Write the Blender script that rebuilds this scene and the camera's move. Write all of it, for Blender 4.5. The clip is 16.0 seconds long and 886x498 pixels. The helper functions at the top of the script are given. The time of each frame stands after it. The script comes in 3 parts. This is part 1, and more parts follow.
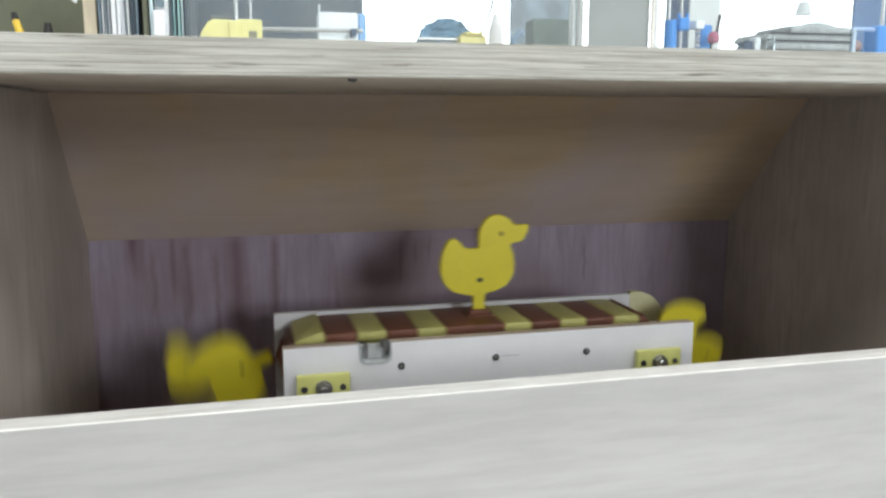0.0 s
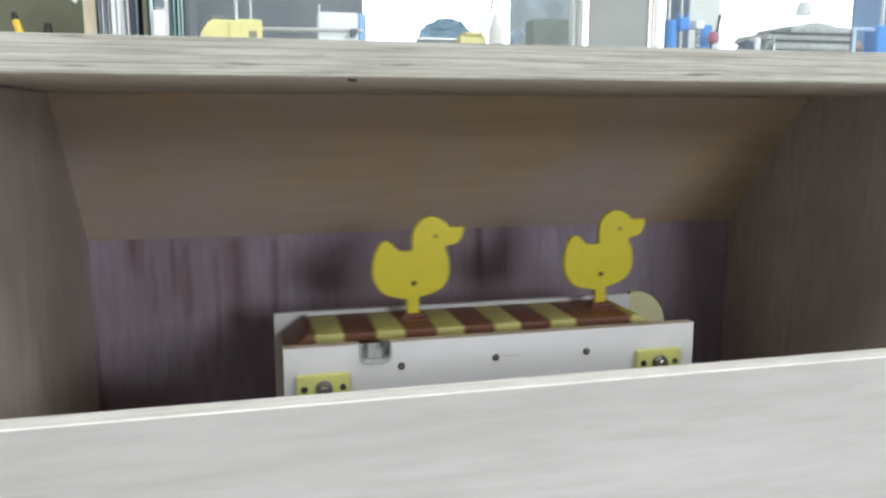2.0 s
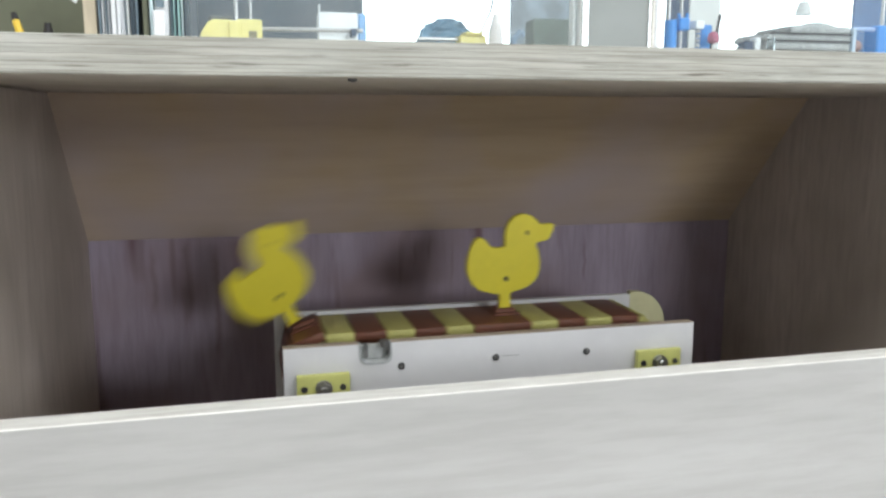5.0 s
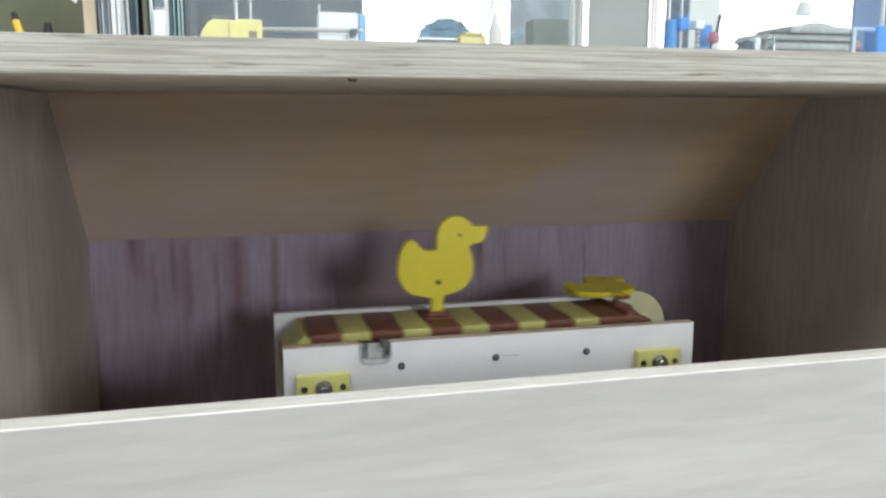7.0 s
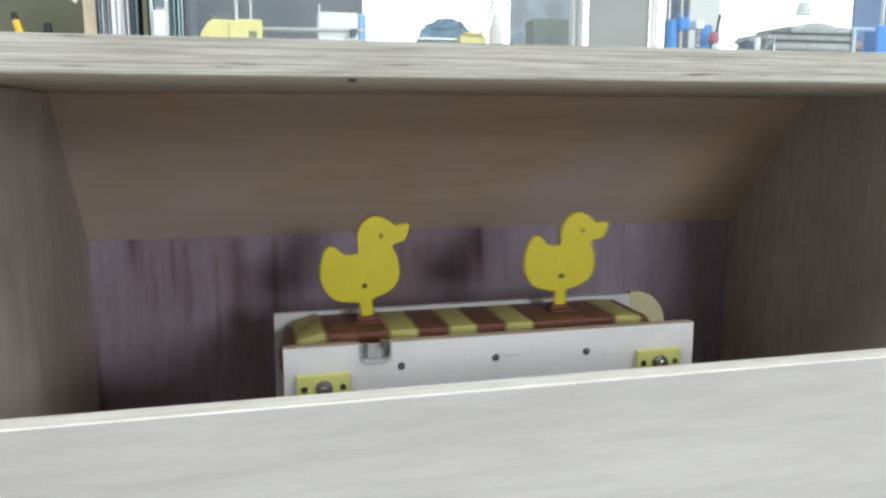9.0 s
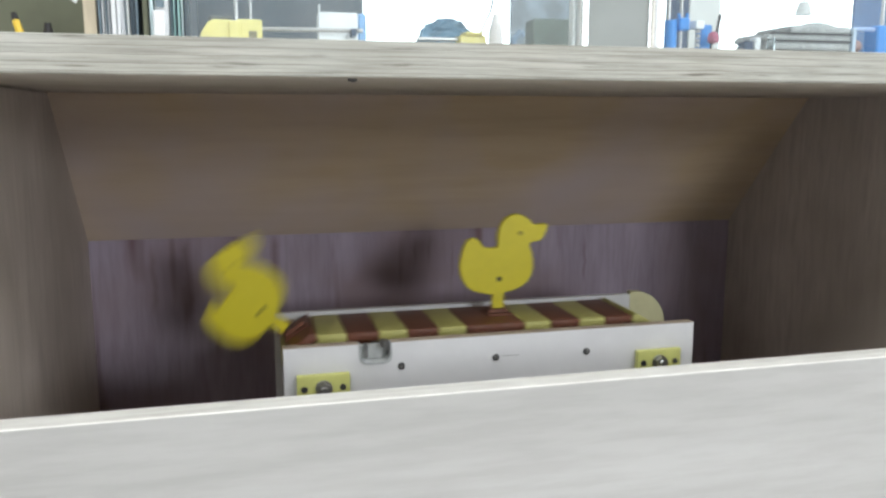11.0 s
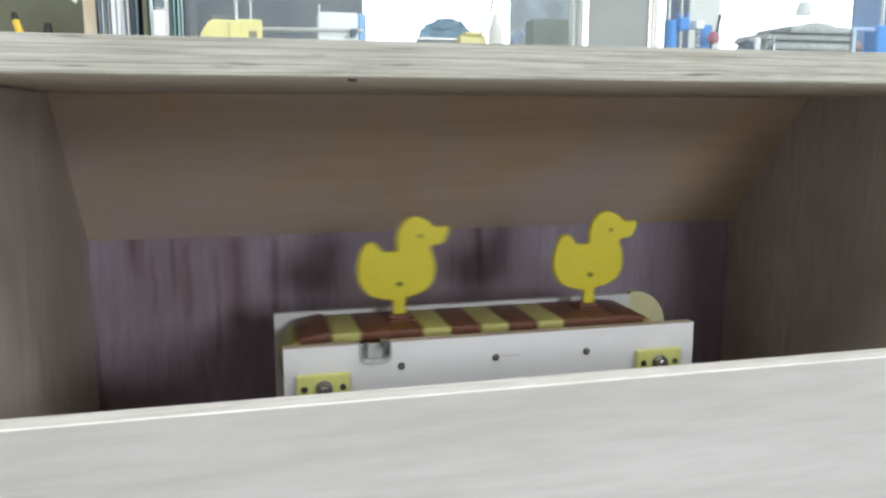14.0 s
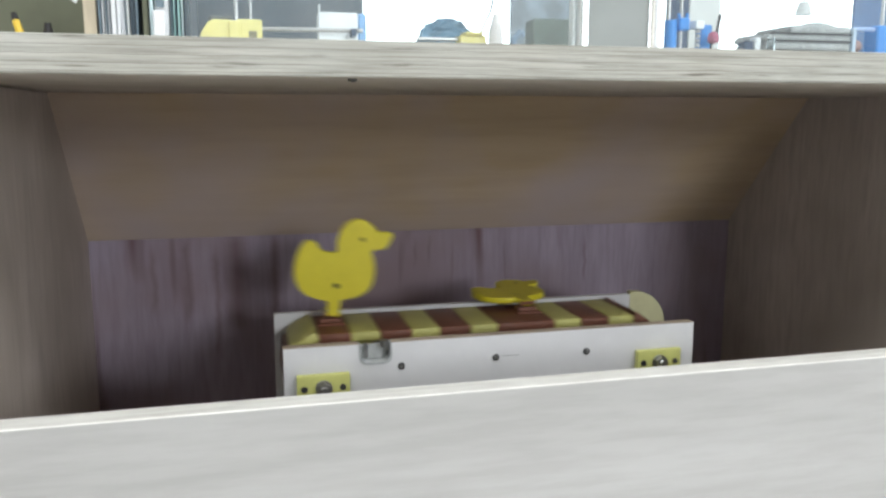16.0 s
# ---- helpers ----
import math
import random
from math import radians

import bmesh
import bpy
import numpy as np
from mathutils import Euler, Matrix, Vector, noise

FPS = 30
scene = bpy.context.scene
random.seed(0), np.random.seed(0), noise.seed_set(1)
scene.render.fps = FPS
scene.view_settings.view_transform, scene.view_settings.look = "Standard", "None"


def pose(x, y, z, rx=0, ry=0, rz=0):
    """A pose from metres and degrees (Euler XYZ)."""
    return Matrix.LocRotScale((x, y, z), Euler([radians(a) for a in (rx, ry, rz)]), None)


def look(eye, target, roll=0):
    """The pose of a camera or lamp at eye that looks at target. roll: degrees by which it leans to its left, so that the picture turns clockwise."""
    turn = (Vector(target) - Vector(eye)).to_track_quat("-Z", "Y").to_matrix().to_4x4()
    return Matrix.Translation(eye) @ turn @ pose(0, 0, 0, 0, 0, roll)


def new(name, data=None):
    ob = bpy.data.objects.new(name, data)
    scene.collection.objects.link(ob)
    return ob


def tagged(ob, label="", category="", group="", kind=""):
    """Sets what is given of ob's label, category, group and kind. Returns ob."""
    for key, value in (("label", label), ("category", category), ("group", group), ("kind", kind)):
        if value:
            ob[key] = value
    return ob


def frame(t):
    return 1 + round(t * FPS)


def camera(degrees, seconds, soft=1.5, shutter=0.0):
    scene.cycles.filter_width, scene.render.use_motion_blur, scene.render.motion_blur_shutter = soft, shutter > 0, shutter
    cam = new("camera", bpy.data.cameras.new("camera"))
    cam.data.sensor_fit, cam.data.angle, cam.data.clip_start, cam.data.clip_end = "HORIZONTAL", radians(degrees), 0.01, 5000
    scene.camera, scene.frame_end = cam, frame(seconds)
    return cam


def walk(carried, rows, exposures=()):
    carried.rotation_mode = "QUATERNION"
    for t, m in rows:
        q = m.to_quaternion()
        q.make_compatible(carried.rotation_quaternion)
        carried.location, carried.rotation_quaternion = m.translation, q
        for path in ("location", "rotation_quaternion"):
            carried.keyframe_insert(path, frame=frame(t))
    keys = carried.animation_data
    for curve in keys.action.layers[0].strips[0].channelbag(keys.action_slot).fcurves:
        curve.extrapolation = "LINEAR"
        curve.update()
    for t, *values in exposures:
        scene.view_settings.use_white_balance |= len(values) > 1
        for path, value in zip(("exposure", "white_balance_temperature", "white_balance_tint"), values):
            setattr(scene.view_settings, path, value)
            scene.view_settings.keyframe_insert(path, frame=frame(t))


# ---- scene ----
# ---------------------------------------------------------------- camera
EYE_Z = 0.33
cam = camera(58, 16.0, soft=2.6, shutter=0.9)
VIEW = pose(0, 0, EYE_Z, 80.803, 0, -13.92)
walk(cam, [(0.0, VIEW), (16.0, VIEW)])

# ---------------------------------------------------------------- world and light
world = bpy.data.worlds.new("world")
scene.world = world
world.use_nodes = True
sky = world.node_tree.nodes.new("ShaderNodeTexSky")
sky.sky_type, sky.sun_disc = "NISHITA", False
sky.sun_elevation, sky.sun_rotation = radians(35), radians(150)
world.node_tree.links.new(sky.outputs["Color"], world.node_tree.nodes["Background"].inputs["Color"])
world.node_tree.nodes["Background"].inputs["Strength"].default_value = 0.1
scene.view_settings.exposure = 0.0


def area_lamp(name, eye, target, wide, high, watts, colour):
    data = bpy.data.lights.new(name, "AREA")
    data.shape, data.size, data.size_y, data.energy, data.color = "RECTANGLE", wide, high, watts, colour
    ob = new(name, data)
    ob.matrix_world = look(eye, target)
    return ob


# daylight of the window behind the camera, and two overhead lights
area_lamp("window_daylight", (1.28, -3.19, 0.97), (0.2, 0.6, 0.2), 0.80, 0.62, 50, (0.925, 0.965, 1.0))
area_lamp("overhead_light", (1.55, -1.30, 2.42), (0.10, 0.3, 0.1), 1.3, 0.3, 40, (0.965, 0.995, 1.0))
# second overhead light is unseen, added to fill the dark cabinet
area_lamp("overhead_light", (-0.95, -1.30, 2.42), (0.30, 0.3, 0.1), 1.3, 0.3, 30, (0.965, 0.995, 1.0))


# ---------------------------------------------------------------- materials
def nodes_of(name):
    m = bpy.data.materials.new(name)
    m.use_nodes = True
    nt = m.node_tree
    return m, nt, nt.nodes["Principled BSDF"]


def noise_node(nt, coord, scale, stretch=(1, 1, 1), detail=4, rough=0.55):
    mp = nt.nodes.new("ShaderNodeMapping")
    mp.inputs["Scale"].default_value = stretch
    nt.links.new(coord, mp.inputs["Vector"])
    n = nt.nodes.new("ShaderNodeTexNoise")
    n.inputs["Scale"].default_value, n.inputs["Detail"].default_value, n.inputs["Roughness"].default_value = scale, detail, rough
    nt.links.new(mp.outputs["Vector"], n.inputs["Vector"])
    return n.outputs["Fac"]


def ramp_node(nt, fac, stops):
    r = nt.nodes.new("ShaderNodeValToRGB")
    el = r.color_ramp.elements
    while len(el) < len(stops):
        el.new(0.5)
    for e, (p, c) in zip(el, stops):
        e.position, e.color = p, (*c, 1)
    nt.links.new(fac, r.inputs["Fac"])
    return r.outputs["Color"]


def mix_node(nt, a, b, fac, blend="MIX"):
    m = nt.nodes.new("ShaderNodeMix")
    m.data_type, m.blend_type = "RGBA", blend
    for sock, v in ((m.inputs["Factor"], fac), (m.inputs[6], a), (m.inputs[7], b)):
        if hasattr(v, "is_linked"):
            nt.links.new(v, sock)
        else:
            sock.default_value = v if isinstance(v, float) else (*v, 1)
    return m.outputs[2]


def bump_to(nt, bsdf, fac, strength, distance):
    b = nt.nodes.new("ShaderNodeBump")
    b.inputs["Strength"].default_value, b.inputs["Distance"].default_value = strength, distance
    nt.links.new(fac, b.inputs["Height"])
    nt.links.new(b.outputs["Normal"], bsdf.inputs["Normal"])


def node_math(nt, operation, a, b=0.0, c=0.0, clamp=False):
    n = nt.nodes.new("ShaderNodeMath")
    n.operation, n.use_clamp = operation, clamp
    for sock, v in zip(n.inputs, (a, b, c)):
        if hasattr(v, "is_linked"):
            nt.links.new(v, sock)
        else:
            sock.default_value = v
    return n.outputs[0]


def wood(name, dark, light, stretch, scale=9.0, rough=0.65, stain=None, stain_scale=5.0, streaks=None, streak_mix=0.55, marks=()):
    """Wood with long grain; stretch is small along the grain."""
    m, nt, bsdf = nodes_of(name)
    co = nt.nodes.new("ShaderNodeTexCoord").outputs["Object"]
    broad = noise_node(nt, co, scale, stretch, 5, 0.6)
    fine = noise_node(nt, co, scale * 9, stretch, 3, 0.6)
    col = ramp_node(nt, broad, [(0.3, dark), (0.68, light)])
    streak = ramp_node(nt, fine, [(0.35, (0.72, 0.7, 0.69)), (0.6, (1, 1, 1))])
    col = mix_node(nt, col, streak, streak_mix, "MULTIPLY")
    if stain:
        blot = ramp_node(nt, noise_node(nt, co, stain_scale, (1, 1, 1), 3), [(0.42, (0, 0, 0)), (0.66, (1, 1, 1))])
        col = mix_node(nt, col, stain, blot)
    if streaks:
        mark = ramp_node(nt, noise_node(nt, co, 34, stretch, 2), [(0.60, (0, 0, 0)), (0.74, (1, 1, 1))])
        col = mix_node(nt, col, streaks, mark)
    if marks:
        sep = nt.nodes.new("ShaderNodeSeparateXYZ")
        nt.links.new(co, sep.inputs["Vector"])
        wander = node_math(nt, "MULTIPLY_ADD", noise_node(nt, co, 30, (0.3, 1, 1), 3), 0.012, -0.006)
        along = node_math(nt, "ADD", sep.outputs["X"], wander)
        for x0, z0, z1, w, deep in marks:
            off = node_math(nt, "ABSOLUTE", node_math(nt, "SUBTRACT", along, x0))
            across = node_math(nt, "SUBTRACT", 1.0, node_math(nt, "MULTIPLY", off, 1 / w), clamp=True)
            up = node_math(nt, "ABSOLUTE", node_math(nt, "SUBTRACT", sep.outputs["Z"], (z0 + z1) / 2))
            ends = node_math(nt, "MULTIPLY", node_math(nt, "SUBTRACT", (z1 - z0) / 2, up), 60.0, clamp=True)
            amount = node_math(nt, "MULTIPLY", node_math(nt, "MULTIPLY", across, ends), deep)
            col = mix_node(nt, col, streaks, amount)
    nt.links.new(col, bsdf.inputs["Base Color"])
    bsdf.inputs["Roughness"].default_value = rough
    bsdf.inputs["Specular IOR Level"].default_value = 0.3
    bump_to(nt, bsdf, fine, 0.25, 0.0006)
    return m


def plain(name, colour, rough=0.5, metal=0.0, vary=0.12, scale=60.0, bump=0.1, spec=0.5, per_object=0.0):
    m, nt, bsdf = nodes_of(name)
    co = nt.nodes.new("ShaderNodeTexCoord").outputs["Object"]
    f = noise_node(nt, co, scale, (1, 1, 1), 4)
    big = noise_node(nt, co, scale / 6, (1, 1, 1), 2)
    lo = tuple(c * (1 - vary) for c in colour)
    hi = tuple(min(1, c * (1 + vary)) for c in colour)
    col = ramp_node(nt, f, [(0.3, lo), (0.7, hi)])
    col = mix_node(nt, col, ramp_node(nt, big, [(0.35, (1 - vary,) * 3), (0.65, (1, 1, 1))]), 0.8, "MULTIPLY")
    if per_object:
        info = nt.nodes.new("ShaderNodeObjectInfo")
        col = mix_node(nt, col, ramp_node(nt, info.outputs["Random"], [(0, (1 - per_object,) * 3), (1, (1, 1, 1))]), 1.0, "MULTIPLY")
    nt.links.new(col, bsdf.inputs["Base Color"])
    bsdf.inputs["Roughness"].default_value, bsdf.inputs["Metallic"].default_value = rough, metal
    bsdf.inputs["Specular IOR Level"].default_value = spec
    bump_to(nt, bsdf, f, bump, 0.0005)
    return m


def printed(name, colour, per_object=0.1):
    """Printed plastic: thin layer lines and a dull gloss."""
    m, nt, bsdf = nodes_of(name)
    co = nt.nodes.new("ShaderNodeTexCoord").outputs["Object"]
    w = nt.nodes.new("ShaderNodeTexWave")
    w.bands_direction = "Z"
    w.inputs["Scale"].default_value, w.inputs["Distortion"].default_value = 500, 0.4
    nt.links.new(co, w.inputs["Vector"])
    f = noise_node(nt, co, 140, (1, 1, 1), 3)
    col = ramp_node(nt, f, [(0.3, tuple(c * 0.94 for c in colour)), (0.7, colour)])
    info = nt.nodes.new("ShaderNodeObjectInfo")
    col = mix_node(nt, col, ramp_node(nt, info.outputs["Random"], [(0, (1 - per_object,) * 3), (1, (1, 1, 1))]), 1.0, "MULTIPLY")
    nt.links.new(col, bsdf.inputs["Base Color"])
    bsdf.inputs["Roughness"].default_value = 0.44
    bsdf.inputs["Specular IOR Level"].default_value = 0.35
    bump_to(nt, bsdf, w.outputs["Fac"], 0.15, 0.0002)
    return m


def ply_edge(name, pale, dark, z0, thick, plies):
    """Edge of a plywood board: plies of alternating grain, torn here and there."""
    m, nt, bsdf = nodes_of(name)
    co = nt.nodes.new("ShaderNodeTexCoord").outputs["Object"]
    sep = nt.nodes.new("ShaderNodeSeparateXYZ")
    nt.links.new(co, sep.inputs["Vector"])
    wob = noise_node(nt, co, 26, (0.4, 1, 1), 5)
    z = nt.nodes.new("ShaderNodeMath")
    z.operation = "MULTIPLY_ADD"
    nt.links.new(wob, z.inputs[0])
    z.inputs[1].default_value = thick * 0.26
    nt.links.new(sep.outputs["Z"], z.inputs[2])
    k = nt.nodes.new("ShaderNodeMath")
    k.operation = "MULTIPLY_ADD"
    nt.links.new(z.outputs[0], k.inputs[0])
    k.inputs[1].default_value, k.inputs[2].default_value = plies / thick, -z0 * plies / thick
    fr = nt.nodes.new("ShaderNodeMath")
    fr.operation = "PINGPONG"
    nt.links.new(k.outputs[0], fr.inputs[0])
    fr.inputs[1].default_value = 1.0
    col = ramp_node(nt, fr.outputs[0], [(0.02, dark), (0.16, pale), (0.55, tuple(c * 0.93 for c in pale)), (0.9, pale), (1.0, tuple(c * 0.8 for c in pale))])
    fibre = noise_node(nt, co, 190, (0.06, 1, 2.2), 5, 0.7)
    col = mix_node(nt, col, ramp_node(nt, fibre, [(0.34, (0.55, 0.54, 0.51)), (0.6, (1.08, 1.08, 1.06))]), 0.8, "MULTIPLY")
    soil = noise_node(nt, co, 14, (0.6, 1, 1), 3)
    col = mix_node(nt, col, ramp_node(nt, soil, [(0.35, (0.84, 0.8, 0.76)), (0.6, (1, 1, 1))]), 0.8, "MULTIPLY")
    tear = noise_node(nt, co, 110, (0.16, 1, 2.6), 4)
    col = mix_node(nt, col, ramp_node(nt, tear, [(0.31, (0.30, 0.28, 0.26)), (0.39, (1, 1, 1))]), 0.85, "MULTIPLY")
    nt.links.new(col, bsdf.inputs["Base Color"])
    bsdf.inputs["Roughness"].default_value = 0.8
    bsdf.inputs["Specular IOR Level"].default_value = 0.2
    bump_to(nt, bsdf, tear, 0.5, 0.0012)
    return m


def glow(name, colour, strength):
    m, nt, bsdf = nodes_of(name)
    bsdf.inputs["Base Color"].default_value = (*colour, 1)
    bsdf.inputs["Emission Color"].default_value = (*colour, 1)
    bsdf.inputs["Emission Strength"].default_value = strength
    return m


def glass(name, colour):
    m, nt, bsdf = nodes_of(name)
    bsdf.inputs["Base Color"].default_value = (*colour, 1)
    bsdf.inputs["Transmission Weight"].default_value = 1.0
    bsdf.inputs["Roughness"].default_value = 0.03
    bsdf.inputs["IOR"].default_value = 1.3
    return m


BIRCH = wood("pale_birch_veneer", (0.445, 0.444, 0.43), (0.525, 0.524, 0.512), (0.12, 1, 1), 14, 0.6, streak_mix=0.3)
SIDE_WOOD = wood("side_veneer", (0.44, 0.385, 0.35), (0.575, 0.515, 0.475), (1, 1, 0.14), 16, 0.7, (0.38, 0.33, 0.29))
# dark grain of the back veneer: x from the cabinet's middle, foot, head, half width, depth of tone
GRAIN_STREAKS = ((-0.2577, 0.13, 0.222, 0.006, 0.6), (-0.2115, 0.12, 0.226, 0.014, 0.75), (-0.1745, 0.11, 0.224, 0.007, 0.7), (-0.2898, 0.14, 0.214, 0.004, 0.4),
                 (-0.0325, 0.175, 0.212, 0.0025, 0.45), (-0.0181, 0.175, 0.216, 0.0025, 0.45), (0.0081, 0.155, 0.206, 0.002, 0.35), (0.0661, 0.15, 0.207, 0.002, 0.4),
                 (0.1590, 0.15, 0.209, 0.0025, 0.5), (-0.2307, 0.09, 0.2115, 0.005, 0.5))
BACK_WOOD = wood("back_veneer", (0.245, 0.20, 0.25), (0.36, 0.305, 0.375), (1, 1, 0.12), 18, 0.7, (0.24, 0.18, 0.20), 7.0, (0.15, 0.09, 0.10), marks=GRAIN_STREAKS)
SLOPE_WOOD = wood("slope_veneer", (0.435, 0.33, 0.21), (0.53, 0.42, 0.305), (0.1, 1, 1), 8, 0.7, (0.45, 0.375, 0.355), 5.0, streak_mix=0.3)
UNDER_WOOD = wood("shelf_face_veneer", (0.50, 0.45, 0.38), (0.60, 0.55, 0.48), (0.12, 1, 1), 12, 0.7)
SHELF_EDGE = ply_edge("plywood_edge", (0.51, 0.515, 0.48), (0.28, 0.28, 0.255), 0.351, 0.0185, 9)
BOARD_EDGE = wood("pale_board_edge", (0.82, 0.81, 0.76), (0.92, 0.92, 0.88), (0.15, 1, 1), 20, 0.75)
PLATE_PAINT = plain("white_laminate", (0.67, 0.67, 0.68), 0.45, vary=0.05, scale=30)
PLATE_EDGE = wood("plate_edge", (0.34, 0.27, 0.2), (0.5, 0.42, 0.33), (0.15, 1, 1), 40, 0.8)
YELLOW = printed("yellow_print", (0.80, 0.69, 0.035))
BELT_YELLOW = printed("pale_yellow_print", (0.60, 0.58, 0.2), 0.12)
BELT_BROWN = printed("brown_print", (0.2, 0.075, 0.045), 0.16)
BLOCK_YELLOW = printed("lemon_print", (0.66, 0.67, 0.23))
STEEL = plain("steel", (0.5, 0.5, 0.5), 0.3, 1.0, 0.1, 300, 0.05)
DARK_STEEL = plain("dark_screw", (0.12, 0.12, 0.12), 0.45, 0.8, 0.2, 300, 0.05)
PALE_METAL = plain("grey_bracket", (0.5, 0.52, 0.51), 0.35, 0.3, 0.15, 200, 0.05)
WALL_PAINT = plain("wall_paint", (0.8, 0.79, 0.78), 0.85, vary=0.05, scale=8)
FLOOR_STUFF = plain("floor_screed", (0.48, 0.46, 0.44), 0.7, vary=0.18, scale=12)
OLIVE = plain("olive_board", (0.13, 0.14, 0.095), 0.7, vary=0.12, scale=25)
BLUE_GREY = plain("blue_grey_sheet", (0.045, 0.068, 0.088), 0.35, vary=0.2, scale=18)
# strong mottling puts the reflections in the acrylic into the sheet colour
PALE_SHEET = plain("pale_blue_grey_sheet", (0.15, 0.20, 0.24), 0.35, vary=0.45, scale=60)
CREAM_YELLOW = printed("cream_yellow_print", (0.80, 0.72, 0.28))
GREY_PANEL = plain("grey_panel", (0.62, 0.65, 0.65), 0.5, vary=0.06, scale=20)
WHITE_BOARD = plain("white_card", (0.8, 0.83, 0.86), 0.6, vary=0.04, scale=30)
BLUE_PRINT = printed("blue_print", (0.045, 0.27, 0.74))
NAVY = plain("navy_plastic", (0.03, 0.06, 0.12), 0.4, vary=0.2)
BLACK = plain("black_plastic", (0.015, 0.015, 0.017), 0.45, vary=0.2)
ORANGE = plain("amber_plastic", (0.80, 0.56, 0.07), 0.4, vary=0.08)
RED = plain("red_plastic", (0.42, 0.09, 0.17), 0.45, vary=0.15)
GREY_CLOTH = plain("grey_cloth", (0.40, 0.42, 0.42), 0.95, vary=0.15, scale=220, bump=0.4, spec=0.1)
PALE_WOOD = wood("pale_batten", (0.5, 0.44, 0.33), (0.66, 0.6, 0.47), (1, 1, 0.12), 25, 0.7)
AQUA = plain("aqua_sheet_edge", (0.34, 0.55, 0.55), 0.25, vary=0.1)
CLEAR = glass("clear_acrylic", (0.86, 0.93, 0.95))


def glare_sheet(name, tint, film):
    """Clear sheet with veiling glare mixed in as a thin white film."""
    m, nt, bsdf = nodes_of(name)
    co = nt.nodes.new("ShaderNodeTexCoord").outputs["Object"]
    clear, white, mixed = nt.nodes.new("ShaderNodeBsdfTransparent"), nt.nodes.new("ShaderNodeBsdfDiffuse"), nt.nodes.new("ShaderNodeMixShader")
    clear.inputs["Color"].default_value = (*tint, 1)
    white.inputs["Color"].default_value = (0.85, 0.9, 0.94, 1)
    amount = nt.nodes.new("ShaderNodeMapRange")
    amount.inputs["From Min"].default_value, amount.inputs["From Max"].default_value = 0.3, 0.7
    amount.inputs["To Min"].default_value, amount.inputs["To Max"].default_value = film * 0.6, film * 1.3
    nt.links.new(noise_node(nt, co, 40, (1, 1, 0.4), 4), amount.inputs["Value"])
    nt.links.new(amount.outputs["Result"], mixed.inputs["Fac"])
    nt.links.new(clear.outputs[0], mixed.inputs[1])
    nt.links.new(white.outputs[0], mixed.inputs[2])
    nt.links.new(mixed.outputs[0], nt.nodes["Material Output"].inputs["Surface"])
    return m


GLARE_ACRYLIC = glare_sheet("glare_acrylic", (0.97, 1.0, 1.0), 0.055)
SKY_GLOW = glow("overcast_sky", (0.9, 0.96, 1.0), 2.7)


# ---------------------------------------------------------------- mesh helpers
def box(bm, x0, x1, y0, y1, z0, z1, bevel=0.0, seg=1):
    made = bmesh.ops.create_cube(bm, size=1)["verts"]
    bmesh.ops.scale(bm, vec=(x1 - x0, y1 - y0, z1 - z0), verts=made)
    bmesh.ops.translate(bm, vec=((x0 + x1) / 2, (y0 + y1) / 2, (z0 + z1) / 2), verts=made)
    if bevel:
        edges = list({e for v in made for e in v.link_edges})
        bmesh.ops.bevel(bm, geom=edges, offset=bevel, segments=seg, affect="EDGES", profile=0.5)
    return bm


def solid(*args, **kw):
    return box(bmesh.new(), *args, **kw)


def rod(bm, a, b, r0, r1=None, seg=20):
    a, b = Vector(a), Vector(b)
    d = b - a
    m = Matrix.Translation((a + b) / 2) @ d.to_track_quat("Z", "Y").to_matrix().to_4x4()
    bmesh.ops.create_cone(bm, cap_ends=True, segments=seg, radius1=r0, radius2=r0 if r1 is None else r1, depth=d.length, matrix=m)
    return bm


def bar(a, b, r0, r1=None, seg=20):
    return rod(bmesh.new(), a, b, r0, r1, seg)


def slab(outline, y0, y1, bevel=0.0):
    """An outline in x, z made solid between y0 and y1."""
    bm = bmesh.new()
    face = bm.faces.new([bm.verts.new((x, y0, z)) for x, z in outline])
    ext = bmesh.ops.extrude_face_region(bm, geom=[face])["geom"]
    bmesh.ops.translate(bm, vec=(0, y1 - y0, 0), verts=[g for g in ext if isinstance(g, bmesh.types.BMVert)])
    bmesh.ops.recalc_face_normals(bm, faces=bm.faces)
    if bevel:
        rim = [e for e in bm.edges if abs(e.verts[0].co.y - e.verts[1].co.y) < 1e-7]
        bmesh.ops.bevel(bm, geom=rim, offset=bevel, segments=2, affect="EDGES", profile=0.5)
    return bm


def mesh_of(name, bm, material, smooth=False):
    me = bpy.data.meshes.new(name)
    bmesh.ops.recalc_face_normals(bm, faces=bm.faces)
    bm.to_mesh(me)
    bm.free()
    for m in material if isinstance(material, (list, tuple)) else (material,):
        me.materials.append(m)
    if smooth:
        me.polygons.foreach_set("use_smooth", [True] * len(me.polygons))
        me.set_sharp_from_angle(angle=radians(35))
    return me


def part(name, bm, material, parent, label="", smooth=False):
    ob = new(name, mesh_of(name, bm, material, smooth))
    ob.parent = parent
    return tagged(ob, label)


def thing(name, at, label, category, group=""):
    ob = new(name)
    ob.empty_display_size = 0.02
    ob.location = at
    return tagged(ob, label, category, group)


def single(name, bm, material, label, category, group="", smooth=False):
    return tagged(new(name, mesh_of(name, bm, material, smooth)), label, category, group)


def structure(name, bm, material, label=""):
    return tagged(new(name, mesh_of(name, bm, material)), label, "", "", "structure")


